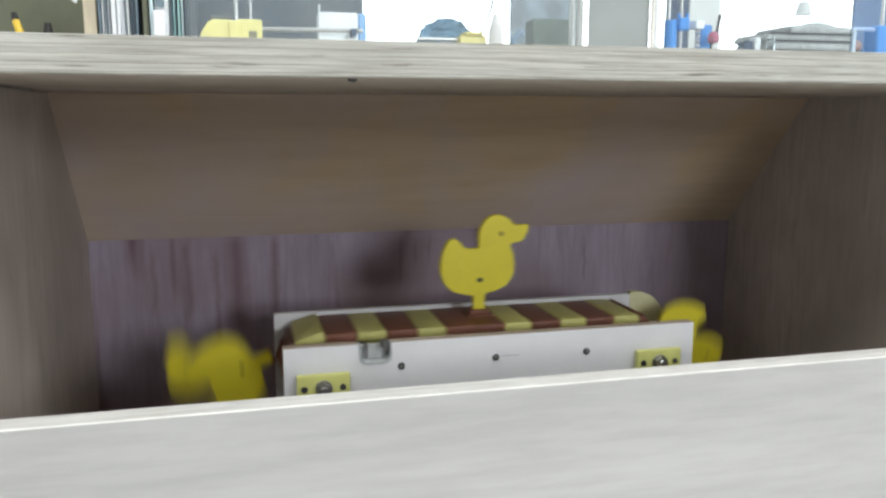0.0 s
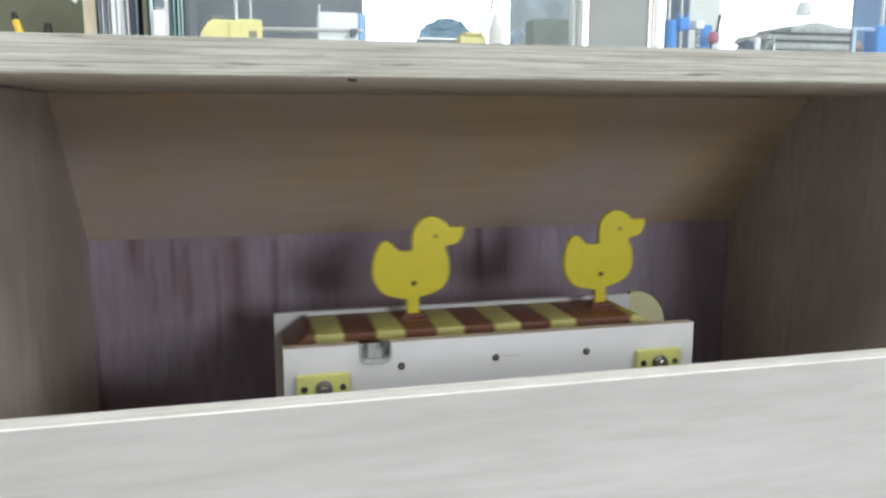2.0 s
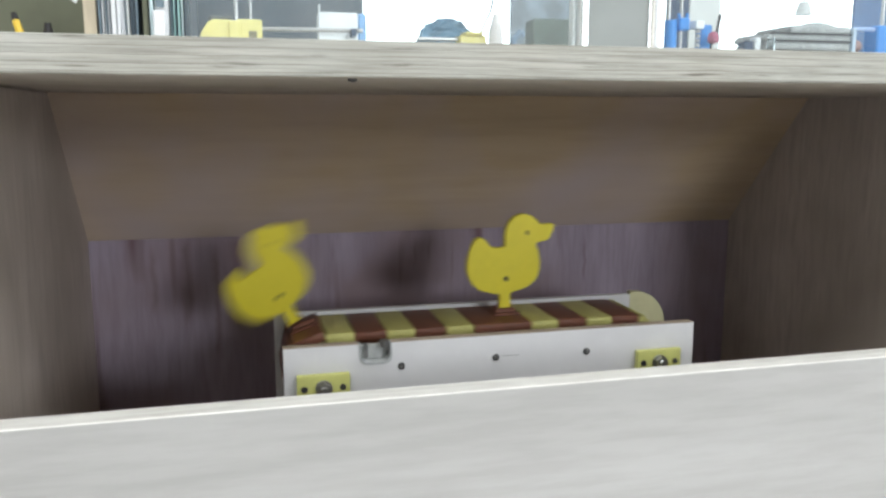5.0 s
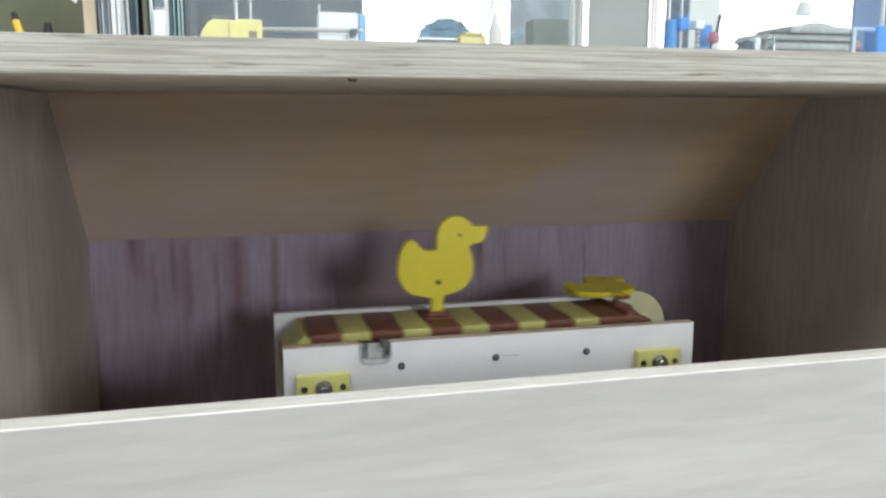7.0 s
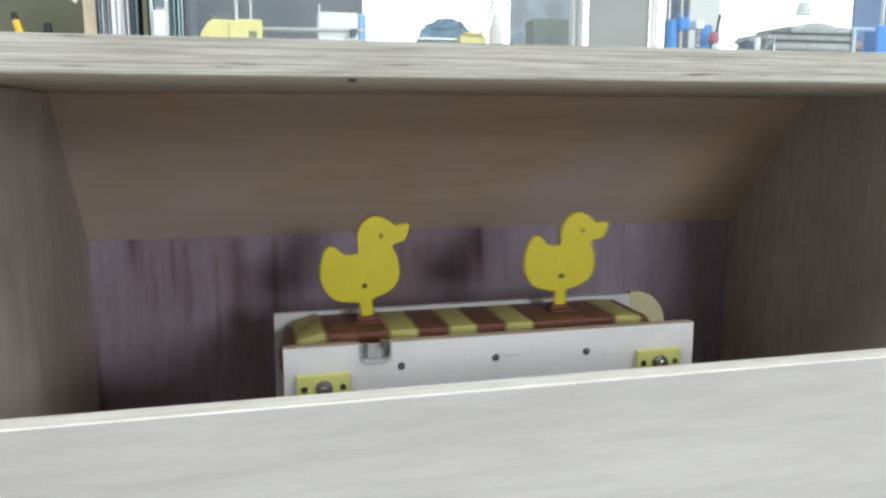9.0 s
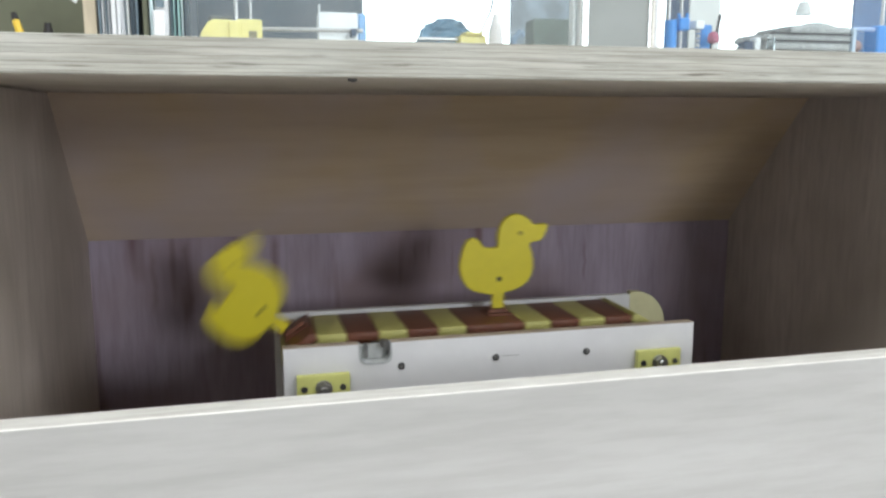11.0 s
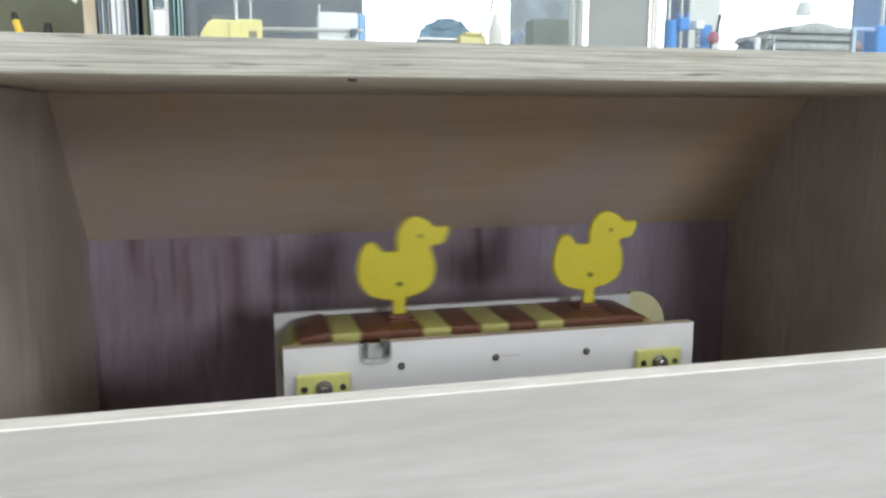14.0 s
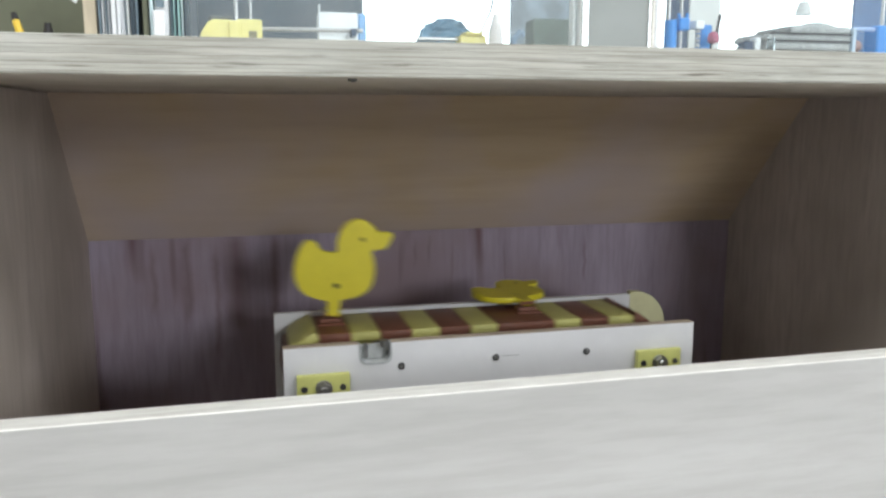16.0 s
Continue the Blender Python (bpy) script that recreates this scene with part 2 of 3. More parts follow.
# ---------------------------------------------------------------- the room
structure("floor", solid(-2.5, 3.5, -3.2, 2.4, -0.1, 0.0), FLOOR_STUFF, "grey screed floor of the workshop")
structure("ceiling", solid(-2.5, 3.5, -3.2, 2.4, 2.5, 2.6), WALL_PAINT, "white workshop ceiling")
structure("wall_west", solid(-2.6, -2.5, -3.2, 2.4, 0, 2.5), WALL_PAINT, "white painted workshop wall")
structure("wall_east", solid(3.5, 3.6, -3.2, 2.4, 0, 2.5), WALL_PAINT, "white painted workshop wall")


def wall_with_openings(name, x0, x1, y0, y1, z0, z1, openings, label):
    """A wall along x with rectangular openings (x0, x1, z0, z1), left to right."""
    bm = bmesh.new()
    at = x0
    for a, b, lo, hi in openings:
        box(bm, at, a, y0, y1, z0, z1)
        box(bm, a, b, y0, y1, z0, lo)
        box(bm, a, b, y0, y1, hi, z1)
        at = b
    box(bm, at, x1, y0, y1, z0, z1)
    return structure(name, bm, WALL_PAINT, label)


wall_with_openings("wall_south", -2.5, 3.5, -3.3, -3.2, 0, 2.5, [(0.72, 1.84, 0.55, 1.4)], "white workshop wall with a window")
wall_with_openings("wall_north", -2.5, 3.5, 2.4, 2.5, 0, 2.5, [(-0.2, 2.6, 0.3, 2.0)], "white workshop wall with a wide window")
tagged(new("backdrop", mesh_of("backdrop", solid(-1.2, 3.6, 3.0, 3.02, 0.0, 2.4), SKY_GLOW)), "bright overcast sky outside the window", "", "", "structure")

# ---------------------------------------------------------------- the plywood cabinet
SHELF_Z0, SHELF_Z1 = EYE_Z + 0.0212, EYE_Z + 0.0396
XL, XR, YF, YB = -0.145, 0.534, 0.413, 0.80
RIM_Z = EYE_Z - 0.1502
cabinet = thing("plywood_cabinet", (0.2, 0.55, 0), "open plywood cabinet with a low front board and sloped inner roof", "cabinet")


def cab(name, bm, material, label=""):
    bmesh.ops.translate(bm, vec=(-0.2, -0.55, 0), verts=bm.verts)
    return part(name, bm, material, cabinet, label)


shelf_ob = cab("shelf", solid(-0.6, 1.0, YF, 0.84, SHELF_Z0, SHELF_Z1, bevel=0.0006), [SHELF_EDGE, UNDER_WOOD], "thick plywood shelf with worn layered edge")
for poly in shelf_ob.data.polygons:
    if abs(poly.normal.z) > 0.9:
        poly.material_index = 1
front = cab("front_board", solid(-0.6, 1.0, YF, YF + 0.0165, 0.0, RIM_Z, bevel=0.0007), [BIRCH, BOARD_EDGE], "pale birch front board with a much paler top edge")
for poly in front.data.polygons:
    if poly.normal.z > 0.5:
        poly.material_index = 1
cab("side_panel", solid(XL - 0.018, XL, YF + 0.020, YB, 0.0, SHELF_Z0 - 0.001), SIDE_WOOD)
cab("side_panel", solid(XR, XR + 0.018, YF + 0.020, YB, 0.0, SHELF_Z0 - 0.001), SIDE_WOOD)
cab("back_panel", solid(XL - 0.018, XR + 0.018, YB + 0.001, YB + 0.019, 0.0, SHELF_Z0 - 0.001), BACK_WOOD, "mauve plywood back panel")
cab("base_panel", solid(XL + 0.001, XR - 0.001, YF + 0.020, YB - 0.001, 0.0, 0.018), UNDER_WOOD)
# roof panel from the shelf down to the back
bm = bmesh.new()
ya, za, yb, zb = 0.680, SHELF_Z0 - 0.0003, YB - 0.0005, EYE_Z - 0.1125
vs = [bm.verts.new((x, y, z)) for x in (XL - 0.0004, XR + 0.0004) for y, z in ((ya, za), (yb, zb), (yb, zb + 0.014), (ya + 0.012, za))]
for f in ((0, 1, 2, 3), (7, 6, 5, 4), (0, 4, 5, 1), (1, 5, 6, 2), (2, 6, 7, 3), (3, 7, 4, 0)):
    bm.faces.new([vs[i] for i in f])
cab("sloped_panel", bm, SLOPE_WOOD, "brown plywood panel sloping to the back")

# ---------------------------------------------------------------- the conveyor
PITCH, LINKS, R_PITCH, LINK_TOP = 0.02368, 28, 0.0235, 0.0030
LOOP = PITCH * LINKS
RUN = (LOOP - 2 * math.pi * R_PITCH) / 2
X_LEFT, Z_AXLE = 0.0500, EYE_Z - 0.187
X_RIGHT = X_LEFT + RUN
PERIOD, START = 14.5 / 12 * 4, 0.1352
Y0, Y1, YM = 0.550, 0.660, 0.605
PLATE_TOP = EYE_Z - 0.1584
conveyor = thing("duck_conveyor", (0, 0, 0.018), "small conveyor with striped yellow and brown belt between white plates", "conveyor")
DROP = Matrix.Translation((0, 0, -0.018))


def con(name, bm, material, label="", parent=None, smooth=False):
    bmesh.ops.transform(bm, matrix=DROP, verts=bm.verts)
    return part(name, bm, material, parent or conveyor, label, smooth)


def arc(cx, cz, r, a0, a1, n):
    return [(cx + r * math.cos(radians(a0 + (a1 - a0) * i / n)), cz + r * math.sin(radians(a0 + (a1 - a0) * i / n))) for i in range(n + 1)]


# front plate with a rounded notch in its top edge
na, nb, nz = 0.0745, 0.0984, PLATE_TOP - 0.0152
outline = [(0.0212, 0.018), (0.3412, 0.018), (0.3412, PLATE_TOP), (nb, PLATE_TOP)]
outline += arc(nb - 0.006, nz + 0.006, 0.006, 0, -90, 5) + arc(na + 0.006, nz + 0.006, 0.006, -90, -180, 5)
outline += [(na, PLATE_TOP), (0.0212, PLATE_TOP)]
plate = con("side_plate", slab(outline, Y0, Y0 + 0.010, 0.0004), [PLATE_PAINT, PLATE_EDGE], "white laminated front plate with a notch")
for poly in plate.data.polygons:
    if poly.normal.z > 0.9 and poly.center.z > PLATE_TOP - 0.018 - 0.002:
        poly.material_index = 1
con("side_plate", slab([(0.019, 0.018), (0.345, 0.018), (0.345, PLATE_TOP), (0.019, PLATE_TOP)], Y1 - 0.003, Y1 + 0.003, 0.0004), PLATE_PAINT, "white laminated rear plate")
# rounded far end of the rear plate, bounce from yellow links put into its colour
round_end = [(0.3400, EYE_Z - 0.21), (0.376, EYE_Z - 0.21)] + arc(0.344, EYE_Z - 0.188, 0.032, 0, 90, 12) + [(0.3400, EYE_Z - 0.1562)]
con("plate_round_end", slab(round_end, Y1 - 0.0036, Y1 + 0.0024, 0.0003), plain("bounce_tinted_laminate", (0.66, 0.64, 0.38), 0.5, vary=0.08), "rounded end of the rear plate, yellow bounce light in its colour")
con("sensor_bracket", solid(na + 0.001, nb - 0.001, Y0 + 0.0105, Y0 + 0.013, nz - 0.003, PLATE_TOP - 0.003, bevel=0.001), PALE_METAL, "grey metal bracket behind the notch")
def notch_edge(r):
    """The notch's own outline, drawn in by r."""
    a, b, c = na + r, nb - r, nz + r
    return [(a, PLATE_TOP - 0.0005)] + arc(a + 0.005, c + 0.005, 0.005, 180, 270, 6) + arc(b - 0.005, c + 0.005, 0.005, 270, 360, 6) + [(b, PLATE_TOP - 0.0005)]


con("notch_liner", slab(notch_edge(0.0001) + notch_edge(0.0014)[::-1], Y0 - 0.0009, Y0 + 0.0090), plain("milky_liner", (0.45, 0.47, 0.47), 0.25, vary=0.06), "milky plastic liner of the notch")
con("sensor_pin", bar((na + 0.006, Y0 + 0.006, nz + 0.003), (na + 0.006, Y0 + 0.006, PLATE_TOP - 0.001), 0.0012), STEEL, "thin steel pin", None, True)
con("scratch", solid(0.1815, 0.1955, Y0 - 0.0002, Y0 + 0.0004, EYE_Z - 0.1747, EYE_Z - 0.1744), plain("scratched_laminate", (0.2, 0.2, 0.2), 0.8), "fine dark scratch")
con("sensor_clip", bar((nb - 0.005, Y0 + 0.004, PLATE_TOP - 0.004), (nb - 0.005, Y0 + 0.004, PLATE_TOP + 0.0012), 0.0028), STEEL, "shiny round clip")


def screw(x, z, y, r, parent, label="", name="screw"):
    bm = bar((x, y, z), (x, y - 0.0012, z), r, r * 0.85, 18)
    ob = con(name, bm, DARK_STEEL, label, parent, True)
    con("recess", bar((x, y - 0.0011, z), (x, y - 0.0016, z), r * 0.5, r * 0.36, 12), STEEL, "", ob)
    return ob


for sx, sz in ((0.1052, EYE_Z - 0.1765), (0.1770, EYE_Z - 0.1752), (0.2497, EYE_Z - 0.1757)):
    screw(sx, sz, Y0 - 0.0002, 0.0027, conveyor)
for bx in (X_LEFT - 0.0015, X_RIGHT + 0.0015):
    bz = EYE_Z - 0.187
    block = con("bearing_block", solid(bx - 0.0187, bx + 0.0187, Y0 - 0.0055, Y0 - 0.0004, bz - 0.0095, bz + 0.0098, bevel=0.0008, seg=2), BLOCK_YELLOW, "yellow printed bearing block")
    for dx in (-0.0135, 0.0135):
        r = 0.0023
        x = bx + dx
        con("block_screw", bar((x, Y0 - 0.0056, bz), (x, Y0 - 0.0068, bz), r, r * 0.8, 16), DARK_STEEL, "", block, True)
    con("washer", bar((bx, Y0 - 0.0056, bz), (bx, Y0 - 0.0068, bz), 0.0060, None, 28), STEEL, "", block, True)
    nut = bar((bx, Y0 - 0.0069, bz), (bx, Y0 - 0.0105, bz), 0.0052, None, 6)
    con("nut", nut, STEEL, "steel nut", block)
    con("axle_end", bar((bx, Y0 - 0.0106, bz), (bx, Y0 - 0.0135, bz), 0.003, 0.0025, 18), STEEL, "", block, True)
for cx in (X_LEFT, X_RIGHT):
    con("axle", bar((cx, Y0 + 0.011, Z_AXLE), (cx, Y1 - 0.004, Z_AXLE), 0.004), STEEL, "", None, True)
    drum = bar((cx, 0.592, Z_AXLE), (cx, 0.651, Z_AXLE), 0.0150, None, 40)
    con("drum", drum, BELT_YELLOW, "pale yellow drum", None, True)


def belt_turn(s):
    """How far the belt has turned over, in radians, s metres on from the left top."""
    half, lap = math.pi * R_PITCH, math.floor(s / LOOP)
    s -= lap * LOOP
    a = min(max(s - RUN, 0), half) + min(max(s - 2 * RUN - half, 0), half)
    return a / R_PITCH + lap * 2 * math.pi


def belt_pose(s, lag=0.0):
    """Place and turn on the belt's loop; lag: metres by which a rider's turn trails its place."""
    a = belt_turn(s)
    s %= LOOP
    half = math.pi * R_PITCH
    x, z = X_LEFT + R_PITCH * math.sin(a), Z_AXLE + R_PITCH * math.cos(a)
    if s < RUN:
        x = X_LEFT + s
    elif s < RUN + half:
        x += RUN
    elif s < 2 * RUN + half:
        x = X_RIGHT - (s - RUN - half)
    turn = sum(belt_turn(s - lag + (i - 2) * 0.004) for i in range(5)) / 5
    return pose(x, YM, z, 0, math.degrees(turn), 0)


# the belt runs a little unevenly: seconds, metres ahead of its mean
UNEVEN = ((0, 0.0), (0.3, 0.0), (0.4, -0.003), (0.5, -0.002), (0.7, 0.0005), (1.5, 0.002), (2, 0.001), (3.2, 0.003), (4, 0.0),
          (6.3, -0.0005), (6.4, -0.002), (6.5, -0.0055), (6.6, -0.0045), (6.8, -0.0015), (8, 0.0), (8.5, -0.003), (9, -0.002), (12.5, 0.0005),
          (13.4, -0.002), (14, 0.0015), (14.5, 0.0), (15.2, 0.0), (15.4, -0.003), (15.5, -0.004), (15.7, -0.002), (16, 0.0025))


def travelled(t):
    ahead = np.interp(t, [r[0] for r in UNEVEN], [r[1] for r in UNEVEN])
    return START + LOOP * t / PERIOD + float(ahead)


# link colours forward from the first duck: b brown, y yellow
COLOURS = "bybybybbbybybyb" + "ybybybbybybyb"


def link_mesh(name, material, half):
    bm = solid(-half, half, -0.0150, 0.0480, -0.0045, LINK_TOP, bevel=0.0011, seg=3)
    box(bm, -half + 0.005, half - 0.005, -0.012, 0.045, -0.0080, -0.003, bevel=0.001)
    return mesh_of(name, bm, material, True)


LINK = {"b": link_mesh("brown_link", BELT_BROWN, 0.01225), "y": link_mesh("yellow_link", BELT_YELLOW, 0.0112)}
links = []
for k in range(LINKS):
    ob = new("belt_link", LINK[COLOURS[k]])
    ob.parent = conveyor
    tagged(ob, "brown printed belt link" if COLOURS[k] == "b" else "pale yellow printed belt link")
    links.append((ob, k * PITCH))
    if k % 7 == 0:
        foot = solid(-0.0085, 0.0085, 0.0160, 0.0255, LINK_TOP - 0.001, LINK_TOP + 0.0044, bevel=0.0009, seg=2)
        box(foot, -0.0112, 0.0112, 0.0110, 0.0300, LINK_TOP - 0.001, LINK_TOP + 0.0014, bevel=0.0005)
        part("hinge_foot", foot, BELT_BROWN, ob, "brown hinge foot")

# ---------------------------------------------------------------- the ducks


def smooth_loop(points, steps):
    """A closed curve through the points."""
    out, n = [], len(points)
    for i in range(n):
        p0, p1, p2, p3 = (Vector(points[(i + j) % n]) for j in (-1, 0, 1, 2))
        for q in range(steps):
            u = q / steps
            out.append(0.5 * (2 * p1 + (p2 - p0) * u + (2 * p0 - 5 * p1 + 4 * p2 - p3) * u * u + (3 * p1 - p0 - 3 * p2 + p3) * u ** 3))
    return out


# outline in millimetres over the hinge: stem, belly, tail, back, head, beak, breast
DUCK = [(-4, 0), (-4, 8.5), (-12, 9.8), (-22, 13), (-28.5, 20.5), (-31, 30.5), (-29.5, 41), (-25.5, 50.5), (-21, 53), (-16.5, 51),
        (-12, 46), (-6, 44.8), (0, 46), (0.2, 54), (2, 61.5), (6, 67.5), (13, 70.8), (20, 69.8), (26, 66), (30.5, 62.3), (40, 62.4),
        (40.2, 58), (36, 50.8), (28.5, 49.2), (25.8, 46.5), (28, 40.5), (29.2, 31.5), (28, 23), (23, 16), (15, 12), (6, 9.8), (4.6, 8.5), (4.6, 0)]


MM = 0.00104
HINGE = 0.0076


def duck_plate_mesh():
    cu = bpy.data.curves.new("duck_outline", "CURVE")
    cu.dimensions, cu.fill_mode, cu.extrude, cu.bevel_depth, cu.bevel_resolution = "2D", "BOTH", 0.0019, 0.0006, 1
    body = smooth_loop(DUCK[1:-1], 5)
    pts = [(-4, -2.5)] + [tuple(p) for p in body[:-4]] + [(4.6, -2.5)]
    rings = [pts, [(1.0 + 2.5 * math.cos(a), 20.2 + 2.5 * math.sin(a)) for a in np.linspace(0, 2 * math.pi, 17)[:-1]]]
    for ring in rings:
        sp = cu.splines.new("POLY")
        sp.points.add(len(ring) - 1)
        for p, (x, z) in zip(sp.points, ring):
            p.co = (x * MM, z * MM * 1.02, 0, 1)
        sp.use_cyclic_u = True
    tmp = bpy.data.objects.new("duck_tmp", cu)
    scene.collection.objects.link(tmp)
    me = bpy.data.meshes.new_from_object(tmp.evaluated_get(bpy.context.evaluated_depsgraph_get()))
    bpy.data.objects.remove(tmp)
    me.transform(pose(0, 0, 0, 90))
    me.materials.clear()
    me.materials.append(YELLOW)
    me.name = "duck_plate"
    return me


# duck yellow darkened to olive, for the shade in the eye recess
EYE_SHADE = plain("eye_shade_print", (0.36, 0.29, 0.03), 0.6)
DUCK_MESH = duck_plate_mesh()


def duck(label):
    ob = thing("duck_target", (0, 0, 0), label, "duck target", "ducks on the belt")
    plate_ob = new("duck_plate", DUCK_MESH)
    plate_ob.parent = ob
    part("eye", bar((18.5 * MM, -0.0024, 57.5 * MM), (18.5 * MM, -0.0029, 57.5 * MM), 0.0022, 0.0018), EYE_SHADE, ob, "olive disc, shade of the sunken eye in its colour", True)
    # black disc added so that the belly hole reads dark
    plug = bar((1.0 * MM, -0.0010, 20.2 * MM * 1.02), (1.0 * MM, -0.0021, 20.2 * MM * 1.02), 0.00255, 0.0024)
    part("hole_plug", plug, BLACK, ob, "small black disc in the belly hole", True)
    part("hinge_pin", bar((-0.0068, 0, -0.0022), (0.0068, 0, -0.0022), 0.0020), BELT_BROWN, ob, "brown hinge pin", True)
    return ob


ducks = [(duck("flat yellow printed duck target on the striped belt"), 7 * i * PITCH) for i in range(4)]
# start of each backward fall, by duck
FALLS = ((0, 0.285), (2, 2.58), (3, 6.43), (3, 11.39), (3, 15.41))


# as it comes up each duck swings past upright, back, and comes to rest, and hangs back as it leaves: metres along the belt, degrees
RISE = ((-0.03, 0), (-0.015, 10), (-0.006, 19), (0.0, 16), (0.0045, 15), (0.0075, 17), (0.011, 12), (0.014, 8.5))
LEAVE = ((0.235, 0), (0.25, -4), (0.264, -8), (0.285, 0))
SWING = (RISE + ((0.017, 5), (0.026, 4.5), (0.04, -6), (0.051, -10), (0.07, 0)) + LEAVE,
         RISE + ((0.017, 6), (0.026, 3), (0.031, -3), (0.054, -11.5), (0.072, 0)) + LEAVE,
         RISE + ((0.0166, 0), (0.026, -8), (0.041, -2), (0.053, 0)) + LEAVE,
         RISE + ((0.0215, 0), (0.0243, -5), (0.037, -12), (0.066, -2), (0.08, 0)) + LEAVE)
# and its loose hinge slides on the link: metres along the belt, metres ahead
SLIDE = (((0.0, 0), (0.0075, 0.005), (0.013, 0.004), (0.026, 0.0045), (0.05, -0.003), (0.07, 0)),
         ((0.0, 0), (0.0105, 0.007), (0.016, 0.006), (0.026, 0.0025), (0.031, 0), (0.054, -0.0055), (0.08, 0.003), (0.1, 0)),
         ((0.0, 0), (0.0115, 0.0035), (0.0166, 0.0022), (0.026, 0), (0.04, 0.001), (0.054, 0.003), (0.08, 0)),
         ((0.0, 0), (0.011, 0.0062), (0.0213, 0.005), (0.0243, -0.0005), (0.037, -0.0025), (0.066, 0.002), (0.09, 0)))


def swing(table, i, s):
    s = (s + 0.05) % LOOP - 0.05
    return float(np.interp(s, [r[0] for r in table[i]], [r[1] for r in table[i]]))


def lean(i, t):
    for j, t0 in FALLS:
        if i == j and t0 <= t < t0 + 2.1:
            u = (t - t0) / 0.13
            if t < t0 + 1.7:
                return 89 * min(1.0, u * u)
            return 89 * (1 - (t - t0 - 1.7) / 0.4)
    return 0.0

# ---------------------------------------------------------------- on the shelf
TOP = SHELF_Z1


def upright(name, x0, x1, y0, y1, h, material, label, category, bevel=0.0004, group=""):
    return single(name, solid(x0, x1, y0, y1, TOP, TOP + h, bevel=bevel), material, label, category, group)


def ez(z):
    return EYE_Z + z


upright("backing_board", -0.235, -0.062, 0.70, 0.706, 0.16, OLIVE, "dull olive board standing on the shelf", "board")
upright("backing_board", -0.061, 0.1065, 0.72, 0.726, 0.16, BLUE_GREY, "blue-grey sheet standing on the shelf", "board")
upright("backing_board", 0.236, 0.300, 0.70, 0.704, 0.16, PALE_SHEET, "pale blue-grey sheet standing behind the acrylic", "board")
upright("backing_board", 0.390, 0.412, 0.70, 0.704, 0.16, NAVY, "dark navy sheet standing on the shelf", "board")
upright("backing_board", 0.413, 0.446, 0.70, 0.704, 0.16, GREY_PANEL, "light grey sheet standing on the shelf", "board")
upright("backing_board", 0.5955, 0.66, 0.70, 0.704, 0.16, plain("dusk_blue_sheet", (0.1, 0.18, 0.34), 0.4), "dusky blue sheet standing on the shelf", "board")

# craft knife leaning on the edge
knife = thing("craft_knife", (-0.1165, 0.5, TOP), "amber craft knife with a black tip, leaning", "knife")
part("handle", bar((0, 0, 0.0024), (-0.0042, 0.0048, 0.0150), 0.0023, 0.0020, 8), ORANGE, knife, "amber plastic handle")
part("tip", bar((-0.0042, 0.0048, 0.0150), (-0.0052, 0.0060, 0.0192), 0.0021, 0.0015, 10), BLACK, knife, "black tip", True)
knob = bar((-0.1034, 0.5, TOP), (-0.1034, 0.5, ez(0.0490)), 0.0026, None, 24)
rod(knob, (-0.1034, 0.5, ez(0.0490)), (-0.1034, 0.5, ez(0.0532)), 0.0024, 0.0019, 24)
single("black_knob", knob, BLACK, "small black plastic knob on the shelf", "knob", "", True)

# batten, with a torn paper scrap on it
upright("wooden_batten", -0.0830, -0.0765, 0.490, 0.506, 0.09, PALE_WOOD, "pale rough wooden batten on the shelf", "batten")
bm = slab([(-0.0905, ez(0.066)), (-0.0862, ez(0.063)), (-0.084, ez(0.068)), (-0.0832, ez(0.09)), (-0.0895, ez(0.088))], 0.4895, 0.4903)
single("paper_scrap", bm, WHITE_BOARD, "torn white paper scrap stuck to the batten", "paper")
# filed sheets side by side
SHEETS = ((-0.0750, -0.0738, "n"), (-0.0735, -0.0727, "w"), (-0.0724, -0.0716, "w"), (-0.0713, -0.0707, "n"), (-0.0704, -0.0699, "w"),
          (-0.0696, -0.0690, "n"), (-0.0685, -0.0662, "w"), (-0.0659, -0.0640, "w"), (-0.0637, -0.0617, "w"), (-0.0614, -0.0609, "n"),
          (-0.0606, -0.0592, "g"), (-0.0589, -0.0563, "b"), (-0.0558, -0.0549, "n"), (-0.0521, -0.0493, "o"), (-0.0487, -0.0482, "n"),
          (-0.0479, -0.0459, "p"), (-0.0454, -0.0380, "w"), (-0.0376, -0.0372, "a"), (-0.0369, -0.0363, "n"), (-0.0358, -0.0349, "a"),
          (-0.0344, -0.0338, "n"), (-0.0332, -0.0321, "a"), (-0.0315, -0.0307, "p"), (-0.0301, -0.0265, "b"))
SHEET_MATERIAL = {"w": WHITE_BOARD, "n": plain("slate_sheet", (0.17, 0.23, 0.28), 0.5), "g": GREY_PANEL, "a": AQUA, "b": BLUE_GREY, "o": OLIVE,
                  "p": plain("pale_aqua_sheet", (0.6, 0.74, 0.78), 0.4, vary=0.06)}
SHEET_WORDS = {"w": "thin white sheet filed upright on the shelf", "n": "thin dark slate sheet filed upright", "g": "thin grey sheet filed upright",
               "a": "thin aqua glass sheet filed upright", "b": "blue-grey sheet filed upright", "o": "dull green sheet filed upright", "p": "pale aqua sheet filed upright"}
